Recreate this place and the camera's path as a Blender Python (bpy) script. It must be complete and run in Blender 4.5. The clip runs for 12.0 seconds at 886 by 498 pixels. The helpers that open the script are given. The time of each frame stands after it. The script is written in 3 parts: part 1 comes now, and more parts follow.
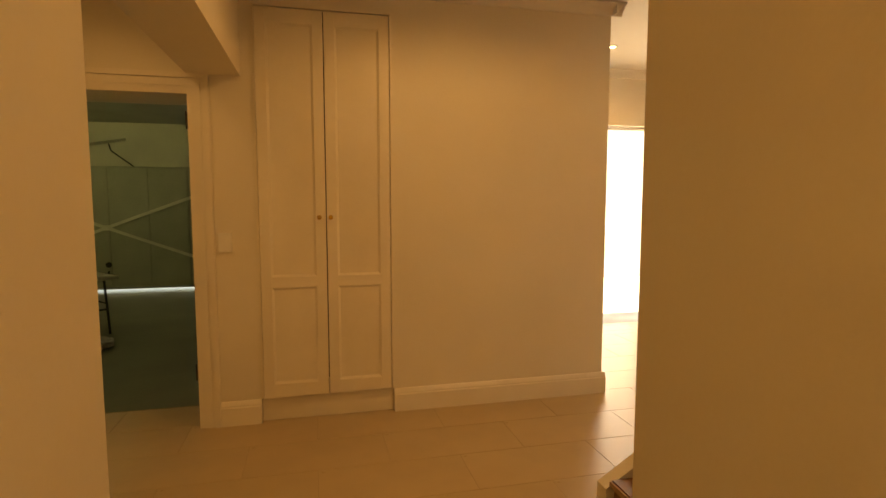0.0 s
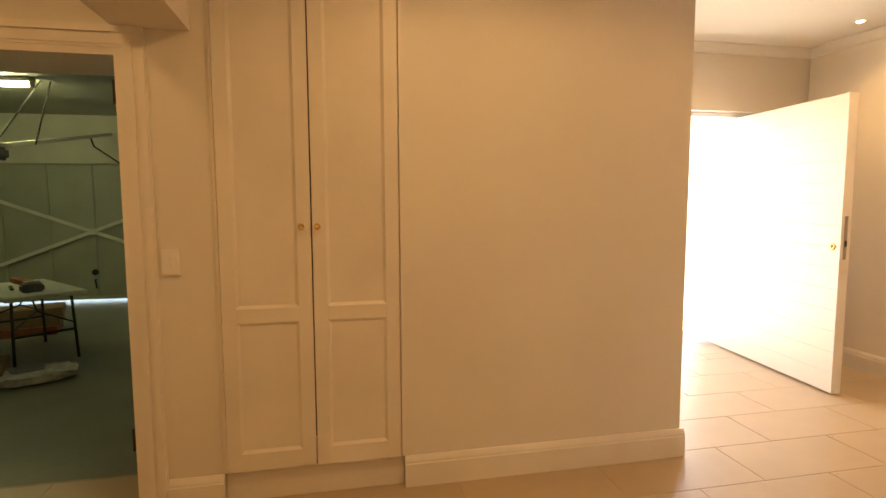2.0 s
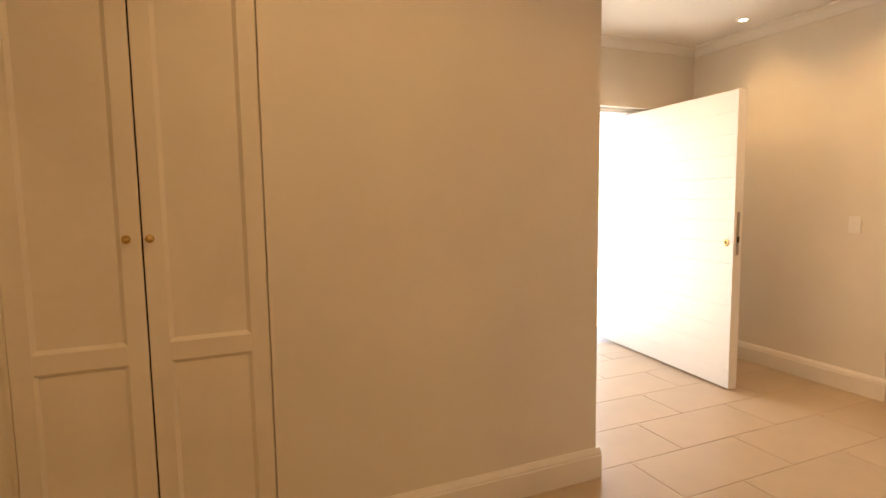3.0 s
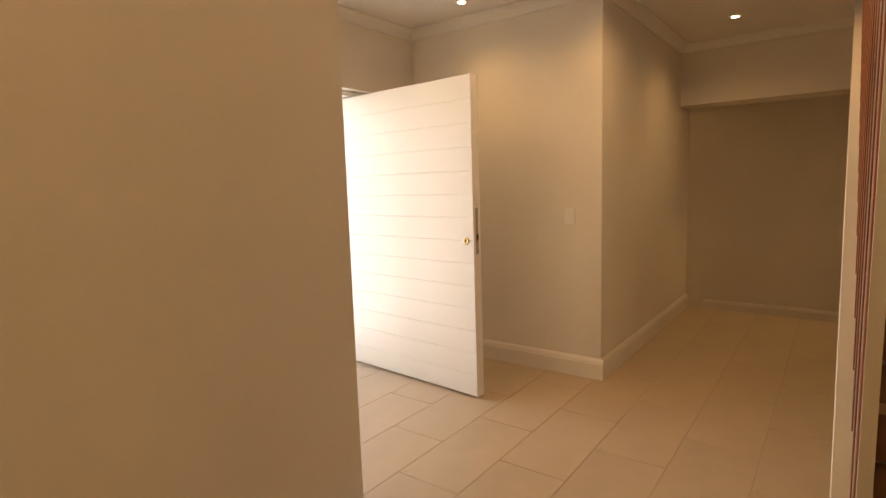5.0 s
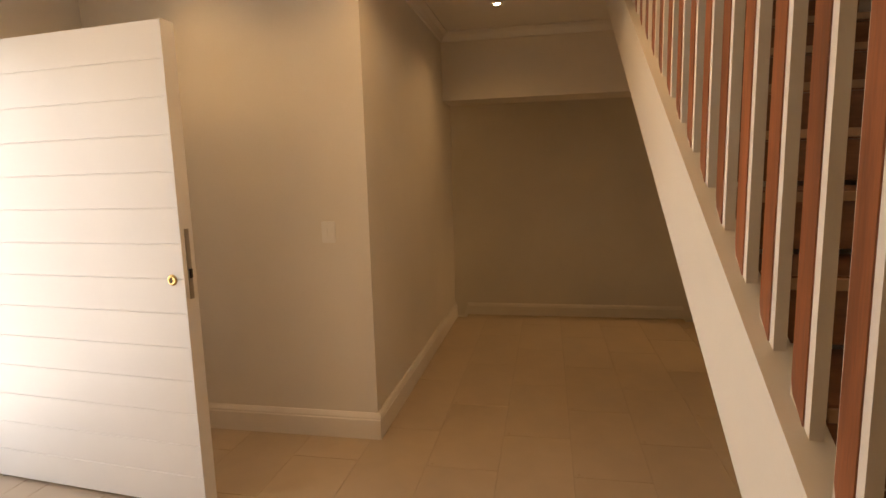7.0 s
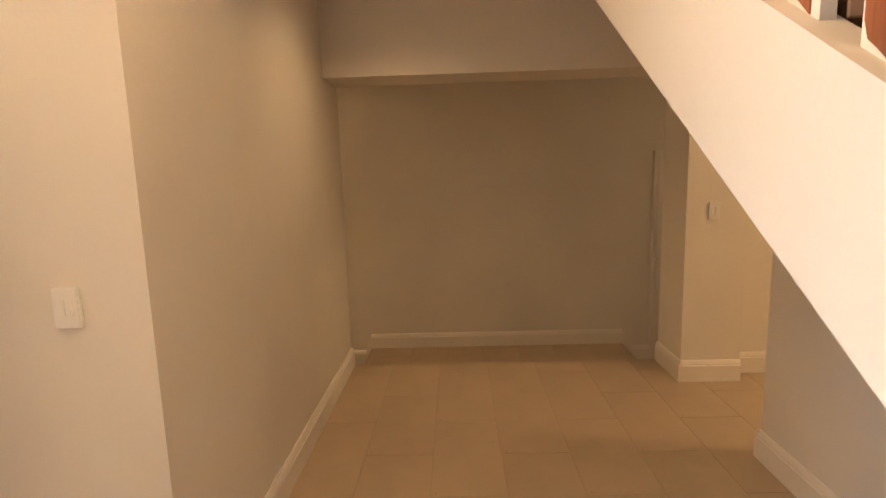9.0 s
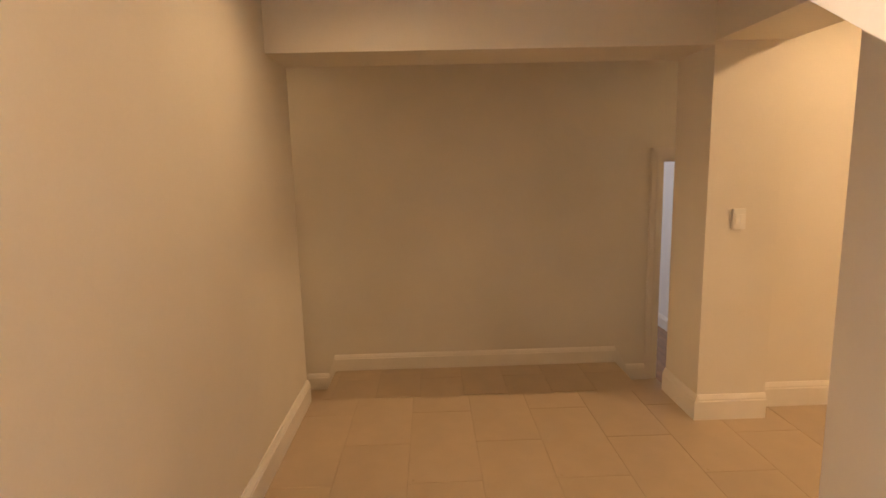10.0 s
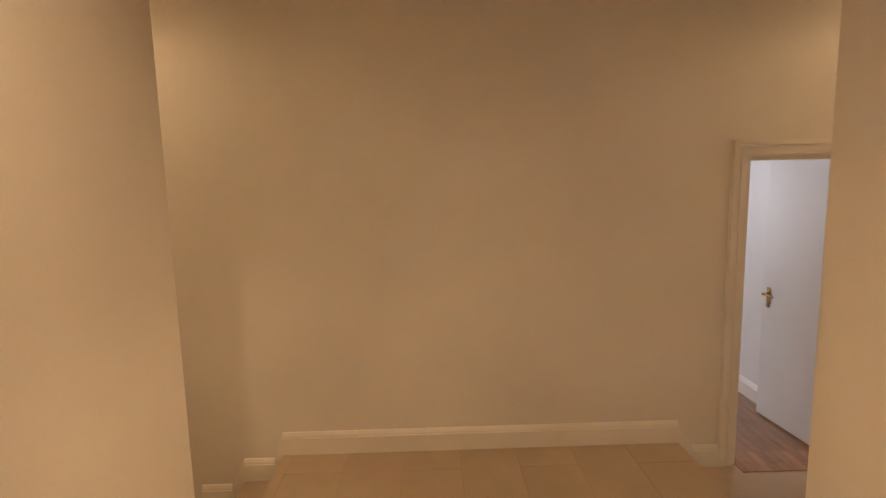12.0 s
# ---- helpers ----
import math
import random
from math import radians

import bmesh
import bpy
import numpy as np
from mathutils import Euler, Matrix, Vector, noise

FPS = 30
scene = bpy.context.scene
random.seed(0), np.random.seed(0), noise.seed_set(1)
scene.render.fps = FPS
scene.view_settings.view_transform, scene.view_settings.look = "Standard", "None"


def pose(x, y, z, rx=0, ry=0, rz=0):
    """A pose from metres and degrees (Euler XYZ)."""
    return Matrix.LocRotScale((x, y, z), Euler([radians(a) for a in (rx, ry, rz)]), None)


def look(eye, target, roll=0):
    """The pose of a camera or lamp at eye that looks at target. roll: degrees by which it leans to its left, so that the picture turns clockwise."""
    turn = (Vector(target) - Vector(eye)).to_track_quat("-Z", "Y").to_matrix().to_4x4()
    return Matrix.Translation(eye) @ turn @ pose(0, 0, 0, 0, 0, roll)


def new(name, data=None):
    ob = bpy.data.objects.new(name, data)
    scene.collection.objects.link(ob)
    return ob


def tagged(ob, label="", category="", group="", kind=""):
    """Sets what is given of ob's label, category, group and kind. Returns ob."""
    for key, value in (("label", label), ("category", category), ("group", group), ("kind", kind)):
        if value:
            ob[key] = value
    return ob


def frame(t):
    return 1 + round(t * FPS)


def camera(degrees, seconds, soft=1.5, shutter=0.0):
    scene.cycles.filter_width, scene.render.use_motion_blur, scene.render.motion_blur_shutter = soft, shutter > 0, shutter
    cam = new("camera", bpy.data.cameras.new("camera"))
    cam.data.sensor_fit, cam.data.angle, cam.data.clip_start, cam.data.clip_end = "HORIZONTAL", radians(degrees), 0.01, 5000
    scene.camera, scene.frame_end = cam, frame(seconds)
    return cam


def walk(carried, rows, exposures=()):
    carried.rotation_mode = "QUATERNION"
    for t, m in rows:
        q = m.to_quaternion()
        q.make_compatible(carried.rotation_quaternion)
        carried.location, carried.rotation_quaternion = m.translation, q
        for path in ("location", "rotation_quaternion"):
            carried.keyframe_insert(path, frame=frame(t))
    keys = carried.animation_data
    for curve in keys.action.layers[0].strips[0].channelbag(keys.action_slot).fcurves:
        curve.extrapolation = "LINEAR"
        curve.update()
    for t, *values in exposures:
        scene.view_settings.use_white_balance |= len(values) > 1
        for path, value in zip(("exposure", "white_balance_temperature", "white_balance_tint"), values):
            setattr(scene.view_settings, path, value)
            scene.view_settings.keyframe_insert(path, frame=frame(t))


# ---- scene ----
cam = camera(79.1, 12.0)
PATH = [
    (0, (-0.078, -0.05, 1.377), (0.382, 1.889, 1.198), 0.0),
    (0.5, (-0.061, 0.203, 1.378), (0.314, 2.16, 1.199), 0.0),
    (1, (-0.027, 0.425, 1.381), (0.306, 2.388, 1.198), -0.0),
    (1.5, (0.03, 0.643, 1.388), (0.356, 2.607, 1.205), -0.0),
    (2, (0.076, 0.861, 1.395), (0.481, 2.811, 1.211), -0.2),
    (2.5, (0.129, 1.064, 1.394), (0.704, 2.97, 1.208), -0.4),
    (3, (0.225, 1.282, 1.401), (0.995, 3.118, 1.209), -0.8),
    (5, (0.647, 2.033, 1.433), (2.24, 3.218, 1.19), -1.8),
    (5.5, (0.794, 2.176, 1.44), (2.52, 3.153, 1.187), -1.7),
    (6, (1.022, 2.266, 1.449), (2.852, 3.029, 1.185), -1.7),
    (6.5, (1.283, 2.345, 1.458), (3.177, 2.93, 1.188), -1.8),
    (7, (1.553, 2.422, 1.469), (3.497, 2.806, 1.191), -1.6),
    (7.5, (1.872, 2.476, 1.473), (3.837, 2.719, 1.189), -1.4),
    (9.5, (3.182, 2.512, 1.536), (5.157, 2.519, 1.224), -1.6),
    (10, (3.51, 2.52, 1.528), (5.485, 2.476, 1.215), -1.4),
    (10.5, (3.847, 2.505, 1.509), (5.823, 2.444, 1.209), -1.5),
    (11, (4.199, 2.474, 1.492), (6.177, 2.408, 1.201), -1.5),
    (11.5, (4.567, 2.439, 1.47), (6.546, 2.369, 1.192), -1.6),
    (12, (4.947, 2.423, 1.448), (6.928, 2.385, 1.178), -1.3),
]
walk(cam, [(t, look(eye, target, roll)) for t, eye, target, roll in PATH],
     [(0, 2.0, 12600, 10), (0.5, 2.25, 10600, 10), (1.0, 2.45, 9300, 10), (1.5, 2.52, 8500, 10), (3.0, 2.3, 7000, 10), (5.0, 1.74, 7100, 10), (6.0, 1.3, 7200, 10), (7.5, 1.78, 6500, 10),
      (9.5, 2.55, 5850, 10), (10.5, 2.88, 5900, 10), (12.0, 3.12, 5600, 10)])

# ---- world, sun, large lights ----
world = bpy.data.worlds.new("sky")
scene.world = world
world.use_nodes = True
wn = world.node_tree.nodes
sky = wn.new("ShaderNodeTexSky")
sky.sky_type = "NISHITA"
sky.sun_disc = False
sky.sun_elevation = radians(82)
sky.sun_rotation = radians(191)
wn["Background"].inputs[1].default_value = 0.15
world.node_tree.links.new(sky.outputs[0], wn["Background"].inputs[0])
sun = new("sun", bpy.data.lights.new("sun", "SUN"))
sun.data.energy, sun.data.angle, sun.data.color = 5.0, radians(0.5), (1.0, 0.95, 0.88)
sun.matrix_world = look((0, 0, 0), (0.03, 0.12, -1.0))

H = 2.70
WARM = (1.0, 0.60, 0.27)
# First three in view, (0.75, 2.0) inferred; the other five are unseen added fills.
DOWNLIGHTS_AND_FILLS = [(2.44, 4.24, H, 7.0, 160), (3.94, 4.25, H, 5.0, 130), (5.72, 2.79, H, 8, 140), (3.7, 2.75, H, 12.5, 165), (0.75, 2.0, H, 9.5, 172), (-1.3, 2.2, H, 3.8, 160),
              (0.08, -0.9, H, 10.5, 172), (7.5, 5.0, H, 7.3, 172), (7.5, -0.95, H, 4.6, 172)]


def area(name, m, w, h, watts, color):
    ob = new(name, bpy.data.lights.new(name, "AREA"))
    ob.data.shape, ob.data.size, ob.data.size_y = "RECTANGLE", w, h
    ob.data.energy, ob.data.color = watts, color
    ob.matrix_world = m
    return ob


# daylight stand-in outside the open front doorway; unseen fill added in the bedroom
area("door_daylight", look((2.96, 5.55, 1.08), (2.9, 0, 0.5)), 1.3, 2.0, 3.7, (1.0, 0.87, 0.78)).data.spread = radians(95)
area("bedroom_fill", look((11.9, 1.6, 1.0), (8, 0.2, 0.2)), 1.6, 1.4, 6.5, (1.0, 0.88, 0.84))

# ---- materials ----


def material(name, color, rough=0.6, metal=0.0, vary=0.06, scale=4.0, grain=60.0, bump=0.05, random=0.0, stretch=(1, 1, 1), dirt=None):
    m = bpy.data.materials.new(name)
    m.use_nodes = True
    n, l = m.node_tree.nodes, m.node_tree.links
    b = n["Principled BSDF"]
    b.inputs["Roughness"].default_value, b.inputs["Metallic"].default_value = rough, metal
    co = n.new("ShaderNodeTexCoord")
    mp = n.new("ShaderNodeMapping")
    mp.inputs["Scale"].default_value = stretch
    l.new(co.outputs["Object"], mp.inputs[0])
    big, small = n.new("ShaderNodeTexNoise"), n.new("ShaderNodeTexNoise")
    big.inputs["Scale"].default_value, small.inputs["Scale"].default_value = scale, grain
    big.inputs["Detail"].default_value = 4
    small.inputs["Detail"].default_value = 6
    l.new(mp.outputs[0], big.inputs["Vector"])
    l.new(mp.outputs[0], small.inputs["Vector"])
    mix = n.new("ShaderNodeMix")
    mix.data_type = "RGBA"
    dark = dirt or tuple(c * (1 - 2.2 * vary) for c in color)
    mix.inputs[6].default_value = (*dark, 1)
    mix.inputs[7].default_value = (*[min(1, c * (1 + vary)) for c in color], 1)
    ramp = n.new("ShaderNodeMapRange")
    ramp.inputs[1].default_value, ramp.inputs[2].default_value = 0.3, 0.66
    l.new(big.outputs[0], ramp.inputs[0])
    l.new(ramp.outputs[0], mix.inputs[0])
    fine = n.new("ShaderNodeMix")
    fine.data_type, fine.blend_type = "RGBA", "OVERLAY"
    fine.inputs[0].default_value = min(1, vary * 2.5)
    l.new(mix.outputs[2], fine.inputs[6])
    l.new(small.outputs[0], fine.inputs[7])
    out = fine.outputs[2]
    if random:
        info, mul, hsv = n.new("ShaderNodeObjectInfo"), n.new("ShaderNodeMapRange"), n.new("ShaderNodeHueSaturation")
        mul.inputs[3].default_value, mul.inputs[4].default_value = 1 - random, 1 + random
        l.new(info.outputs["Random"], mul.inputs[0])
        l.new(mul.outputs[0], hsv.inputs["Value"])
        l.new(out, hsv.inputs["Color"])
        out = hsv.outputs[0]
    l.new(out, b.inputs["Base Color"])
    rr = n.new("ShaderNodeMapRange")
    rr.inputs[3].default_value, rr.inputs[4].default_value = max(0, rough - 0.08), min(1, rough + 0.08)
    l.new(small.outputs[0], rr.inputs[0])
    l.new(rr.outputs[0], b.inputs["Roughness"])
    bp = n.new("ShaderNodeBump")
    bp.inputs["Strength"].default_value, bp.inputs["Distance"].default_value = bump, 0.004
    l.new(small.outputs[0], bp.inputs["Height"])
    l.new(bp.outputs[0], b.inputs["Normal"])
    return m


def glow(name, color, strength):
    m = bpy.data.materials.new(name)
    m.use_nodes = True
    b = m.node_tree.nodes["Principled BSDF"]
    b.inputs["Base Color"].default_value = (0.9, 0.9, 0.9, 1)
    b.inputs["Emission Color"].default_value = (*color, 1)
    b.inputs["Emission Strength"].default_value = strength
    return m


PAINT = material("wall_paint", (0.78, 0.73, 0.64), 0.55, vary=0.025, scale=1.3, grain=90, bump=0.12)
CEIL = material("ceiling_paint", (0.82, 0.80, 0.75), 0.7, vary=0.015, scale=1.0, grain=120, bump=0.05)
TRIM = material("trim_gloss", (0.82, 0.77, 0.69), 0.32, vary=0.02, scale=3, grain=40, bump=0.03)
CUPB = material("cupboard_paint", (0.80, 0.74, 0.64), 0.35, vary=0.025, scale=3, grain=50, bump=0.04)
TILE = material("porcelain_tile", (0.50, 0.39, 0.265), 0.30, vary=0.03, scale=1.6, grain=7, bump=0.02, random=0.02)
GROUT = material("grout", (0.44, 0.345, 0.235), 0.85, vary=0.08, scale=8, grain=150)
DOORW = material("door_white", (0.84, 0.82, 0.79), 0.38, vary=0.015, scale=2, grain=60, bump=0.03)
WOOD = material("baluster_wood", (0.27, 0.090, 0.034), 0.42, vary=0.16, scale=5, grain=35, bump=0.1, random=0.18, stretch=(5, 5, 0.5))
TREAD = material("tread_wood", (0.22, 0.10, 0.05), 0.4, vary=0.14, scale=4, grain=30, bump=0.08, stretch=(4, 0.6, 4))
NOSE = material("nosing_wood", (0.42, 0.27, 0.17), 0.4, vary=0.1, scale=4, grain=30, bump=0.05)
PLANK = material("plank_floor", (0.36, 0.20, 0.10), 0.35, vary=0.14, scale=4, grain=30, bump=0.06, random=0.14, stretch=(0.6, 5, 4))
CONC = material("garage_screed", (0.20, 0.215, 0.165), 0.35, vary=0.10, scale=1.2, grain=40, bump=0.08)
GPAINT = material("garage_paint", (0.60, 0.60, 0.52), 0.7, vary=0.05, scale=1.5, grain=60, bump=0.1)
GSTEEL = material("garage_door_steel", (0.40, 0.42, 0.36), 0.45, vary=0.05, scale=2, grain=40, bump=0.05)
BRACE = material("brace_paint", (0.74, 0.75, 0.68), 0.5, vary=0.04, scale=6, grain=60)
BRASS = material("brass", (0.72, 0.50, 0.20), 0.25, 1.0, vary=0.06, scale=40, grain=200)
STEEL = material("steel", (0.45, 0.43, 0.40), 0.35, 1.0, vary=0.05, scale=30, grain=200)
BLACK = material("dark_metal", (0.035, 0.032, 0.03), 0.45, 0.4, vary=0.1, scale=20, grain=100)
PLASTIC = material("switch_plastic", (0.83, 0.81, 0.76), 0.35, vary=0.015, scale=10, grain=90, bump=0.02)
GREYP = material("grey_plastic", (0.16, 0.17, 0.19), 0.5, vary=0.08, scale=10, grain=90)
TABLE = material("table_top_plastic", (0.66, 0.68, 0.64), 0.5, vary=0.05, scale=6, grain=120)
BAG = material("paper_bag", (0.55, 0.54, 0.50), 0.75, vary=0.14, scale=14, grain=60, bump=0.3)
CARD = material("cardboard", (0.28, 0.19, 0.11), 0.85, vary=0.1, scale=8, grain=80)
REDW = material("red_timber", (0.30, 0.10, 0.05), 0.6, vary=0.15, scale=8, grain=60)
YELLOW = material("yellow_card", (0.60, 0.42, 0.08), 0.6, vary=0.06)
# Near-black: shade put into the cupboard gaps, dark joint bed under the planks.
DARKGAP = material("gap_shade_backing", (0.10, 0.08, 0.06), 0.9, vary=0.05)
PAVE = material("paving", (0.66, 0.62, 0.57), 0.85, vary=0.1, scale=2, grain=40, bump=0.2)
OUTWALL = material("backdrop_render", (0.80, 0.77, 0.72), 0.85, vary=0.04, scale=1, grain=40, bump=0.2)
LAMP = glow("downlight_glow", (1.0, 0.80, 0.50), 6)
TUBE = glow("tube_glow", (0.95, 1.0, 0.52), 12)
CEILG = material("garage_ceiling_paint", (0.50, 0.51, 0.44), 0.8, vary=0.05, scale=1.5, grain=60)

# ---- builders ----


def box(bm, x0, x1, y0, y1, z0, z1, m=None):
    vs = [bm.verts.new(v) for v in ((x0, y0, z0), (x1, y0, z0), (x1, y1, z0), (x0, y1, z0), (x0, y0, z1), (x1, y0, z1), (x1, y1, z1), (x0, y1, z1))]
    for f in ((3, 2, 1, 0), (4, 5, 6, 7), (0, 1, 5, 4), (1, 2, 6, 5), (2, 3, 7, 6), (3, 0, 4, 7)):
        bm.faces.new([vs[i] for i in f])
    if m is not None:
        bmesh.ops.transform(bm, matrix=m, verts=vs)
    return bm


def bbox(x0, x1, y0, y1, z0, z1, bevel=0.003, seg=2, m=None):
    bm = box(bmesh.new(), x0, x1, y0, y1, z0, z1)
    bmesh.ops.bevel(bm, geom=list(bm.edges), offset=bevel, segments=seg, affect="EDGES")
    if m is not None:
        bmesh.ops.transform(bm, matrix=m, verts=list(bm.verts))
    return bm


def rod(bm, a, b, r, n=12, r2=None):
    a, b = Vector(a), Vector(b)
    m = Matrix.Translation((a + b) / 2) @ (b - a).to_track_quat("Z", "Y").to_matrix().to_4x4()
    bmesh.ops.create_cone(bm, cap_ends=True, segments=n, radius1=r, radius2=r if r2 is None else r2, depth=(b - a).length, matrix=m)
    return bm


def lathe(bm, prof, m, n=24):
    rings = []
    for r, z in prof:
        rings.append([bm.verts.new(m @ Vector((r * math.cos(i * math.tau / n), r * math.sin(i * math.tau / n), z))) for i in range(n)])
    for a, b in zip(rings, rings[1:]):
        for i in range(n):
            bm.faces.new((a[i], a[(i + 1) % n], b[(i + 1) % n], b[i]))
    bm.faces.new(rings[0][::-1])
    bm.faces.new(rings[-1])
    return bm


def prism(bm, pts, axis, a, b):
    """Extrudes a closed polygon of (u, v) between a and b along axis x or y (v is z)."""
    put = (lambda u, v, w: (u, w, v)) if axis == "y" else (lambda u, v, w: (w, u, v))
    lo, hi = [bm.verts.new(put(u, v, a)) for u, v in pts], [bm.verts.new(put(u, v, b)) for u, v in pts]
    bm.faces.new(lo)
    bm.faces.new(hi[::-1])
    for i in range(len(pts)):
        j = (i + 1) % len(pts)
        bm.faces.new((lo[j], lo[i], hi[i], hi[j]))
    bmesh.ops.recalc_face_normals(bm, faces=list(bm.faces))
    return bm


def mesh(name, bm, mat, smooth=False):
    me = bpy.data.meshes.new(name)
    bm.normal_update()
    bm.to_mesh(me)
    bm.free()
    if smooth:
        for p in me.polygons:
            p.use_smooth = True
    me.materials.append(mat)
    return me


def part(name, bm, mat, parent, label="", smooth=False):
    ob = new(name, mesh(name, bm, mat, smooth))
    ob.parent = parent
    if label:
        ob["label"] = label
    return ob


def thing(name, label, category, m=None, group=""):
    ob = new(name)
    ob.matrix_world = m or Matrix()
    return tagged(ob, label, category, group)


def setting(name, boxes, mat, label="", category=""):
    bm = bmesh.new()
    for b in boxes:
        box(bm, *b)
    return tagged(new(name, mesh(name, bm, mat)), label or name.replace("_", " "), category or name.split("_")[0], "", "structure")


def swept(profile, a, b, inward, z=0.0):
    """A moulding with a profile of (out, up) from a to b in plan, standing out towards inward."""
    a, b, n = Vector((*a, z)), Vector((*b, z)), Vector((*inward, 0)).normalized()
    bm = bmesh.new()
    lo = [bm.verts.new(a + n * u + Vector((0, 0, v))) for u, v in profile]
    hi = [bm.verts.new(b + n * u + Vector((0, 0, v))) for u, v in profile]
    bm.faces.new(lo)
    bm.faces.new(hi[::-1])
    for i in range(len(profile)):
        j = (i + 1) % len(profile)
        bm.faces.new((lo[j], lo[i], hi[i], hi[j]))
    bmesh.ops.recalc_face_normals(bm, faces=list(bm.faces))
    return bm


SKIRT = [(0, 0), (0.022, 0), (0.022, 0.112), (0.018, 0.118), (0.018, 0.126), (0.012, 0.140), (0.006, 0.150), (0, 0.150)]
CORNICE = [(0, 0), (0, -0.075), (0.012, -0.072), (0.022, -0.055), (0.042, -0.030), (0.062, -0.018), (0.075, -0.012), (0.075, 0)]


def skirting(a, b, inward, z=0.0):
    return tagged(new("baseboard", mesh("baseboard", swept(SKIRT, a, b, inward, z), TRIM)), "cream painted moulded skirting board along the wall", "baseboard", "", "structure")


def cornice(a, b, inward):
    return tagged(new("trim_cornice", mesh("trim_cornice", swept(CORNICE, a, b, inward, H), CEIL)), "white coved plaster cornice under the ceiling", "cornice", "", "structure")


# ---- structure ----
YW = 3.36
XO = 6.878
LOW = -0.35
TOP = 5.3

setting("wall_passage", [(-0.50, -0.370, -2.6, 0.765, 0, H), (0.62, 0.75, -2.6, 1.0, 0, TOP)], PAINT, "cream painted walls of the passage", "wall")
setting("wall_entry", [(-1.95, -0.50, 0.60, 0.765, 0, H), (0.75, 1.0, 0.60, 1.0, 0, TOP)], PAINT, "cream painted wall beside the passage", "wall")
setting("wall_left", [(-1.95, -1.85, 0.726, YW, 0, H)], PAINT, "cream painted side wall", "wall")
setting("wall_cupboard", [(-1.95, -1.55, YW, 3.52, 0, H), (-1.55, -0.752, YW, 3.76, 2.02, H), (-0.752, -0.425, YW, 3.76, 0, H),
                          (-0.425, 0.402, YW, 3.76, 2.524, H), (-0.425, 0.402, 3.70, 3.76, 0, 2.524)], PAINT, "cream painted wall around a built-in cupboard", "wall")
setting("wall_block", [(0.402, 1.906, YW, 5.0, 0, H)], PAINT, "plain cream painted wall beside the cupboard", "wall")
setting("wall_front", [(1.7, 2.3, 5.0, 5.3, 0, TOP), (3.88, 4.28, 5.0, 5.3, 0, TOP), (2.3, 3.88, 5.0, 5.3, 2.15, TOP)], PAINT, "cream painted wall around the front doorway", "wall")
setting("wall_hall", [(4.28, XO, YW, 5.3, -0.9, H)], PAINT, "cream painted wall block beside the entrance", "wall")
setting("wall_opening", [(6.458, XO, 0.98, YW, 2.12, H), (6.458, XO, 0.575, 0.98, -0.9, H), (5.46, 6.458, 0.575, 0.98, 2.14, H)], PAINT, "cream painted pier and lintels over the openings", "wall")
setting("wall_stair", [(1.0, 5.46, 0.575, 0.98, 0, TOP), (5.46, 6.6, 0.575, 0.98, H + 0.2, TOP)], PAINT, "cream painted wall behind the stair", "wall")
setting("wall_low", [(8.305, 8.45, 0.447, 6.1, -1.3, H), (8.305, 8.45, -1.5, -0.30, -1.3, H), (8.305, 8.45, -0.30, 0.447, 1.53, H)], PAINT, "cream painted wall at the end of the lower landing", "wall")
setting("wall_side", [(6.60, XO, -2.6, 0.575, -0.9, H)], PAINT, "cream painted wall of the side room", "wall")
setting("wall_closing", [(XO, 8.305, -1.6, -1.5, -1.3, H), (XO, 8.305, 6.1, 6.2, -1.3, H), (-1.95, 6.60, -2.7, -2.6, 0, H), (-2.05, -1.95, -2.6, 0.726, 0, H), (3.4, 3.5, -2.6, 0.6, 0, H),
                         (XO - 0.15, XO, 5.3, 6.1, -1.3, H)], PAINT, "plain cream walls that close the rooms", "wall")
setting("wall_upper", [(0.45, 6.6, 2.02, 2.10, H + 0.2, TOP), (6.5, 6.6, 0.6, 2.02, H + 0.2, TOP), (0.45, 0.55, 0.726, 2.02, H + 0.2, TOP)], PAINT, "cream walls of the upper stairwell", "wall")
setting("ceiling", [(-1.95, XO, 2.02, 5.0, H, H + 0.2), (-1.95, 0.9, 0.60, 2.02, H, H + 0.2), (5.6, XO, 0.98, 2.02, H, H + 0.2), (-1.95, 6.60, -2.6, 0.60, H, H + 0.2),
                    (XO, 8.45, -1.5, 6.1, H, H + 0.2), (5.46, XO, 0.6, 0.98, H + 0.001, H + 0.2)], CEIL, "flat white plaster ceiling")
setting("ceiling_stairwell", [(0.45, 6.6, 0.6, 2.1, TOP, TOP + 0.1)], CEIL, "white ceiling over the stairwell", "ceiling")
setting("beam", [(-0.785, -0.491, 0.765, YW, 2.105, H)], PAINT, "cream painted boxed beam under the ceiling", "beam")
floor = setting("floor", [(-1.95, 1.7, 0.4, 3.5, -0.17, -0.002), (1.7, XO, 0.4, 5.3, -0.17, -0.002), (-1.85, -0.752, 3.5, 3.76, -0.17, -0.002), (-1.95, 6.60, -2.6, 0.4, -0.17, -0.002)], GROUT, "beige porcelain tiled floor in running bond", "floor")
landing = setting("floor_landing", [(7.14, 8.305, 0.82, 3.44, LOW - 0.2, LOW - 0.002)], GROUT, "tiled landing two steps below the hall", "floor")
step_top = setting("floor_step", [(XO, 7.14, 0.82, 3.44, LOW - 0.2, -0.177)], GROUT, "tiled step down to the landing", "step")
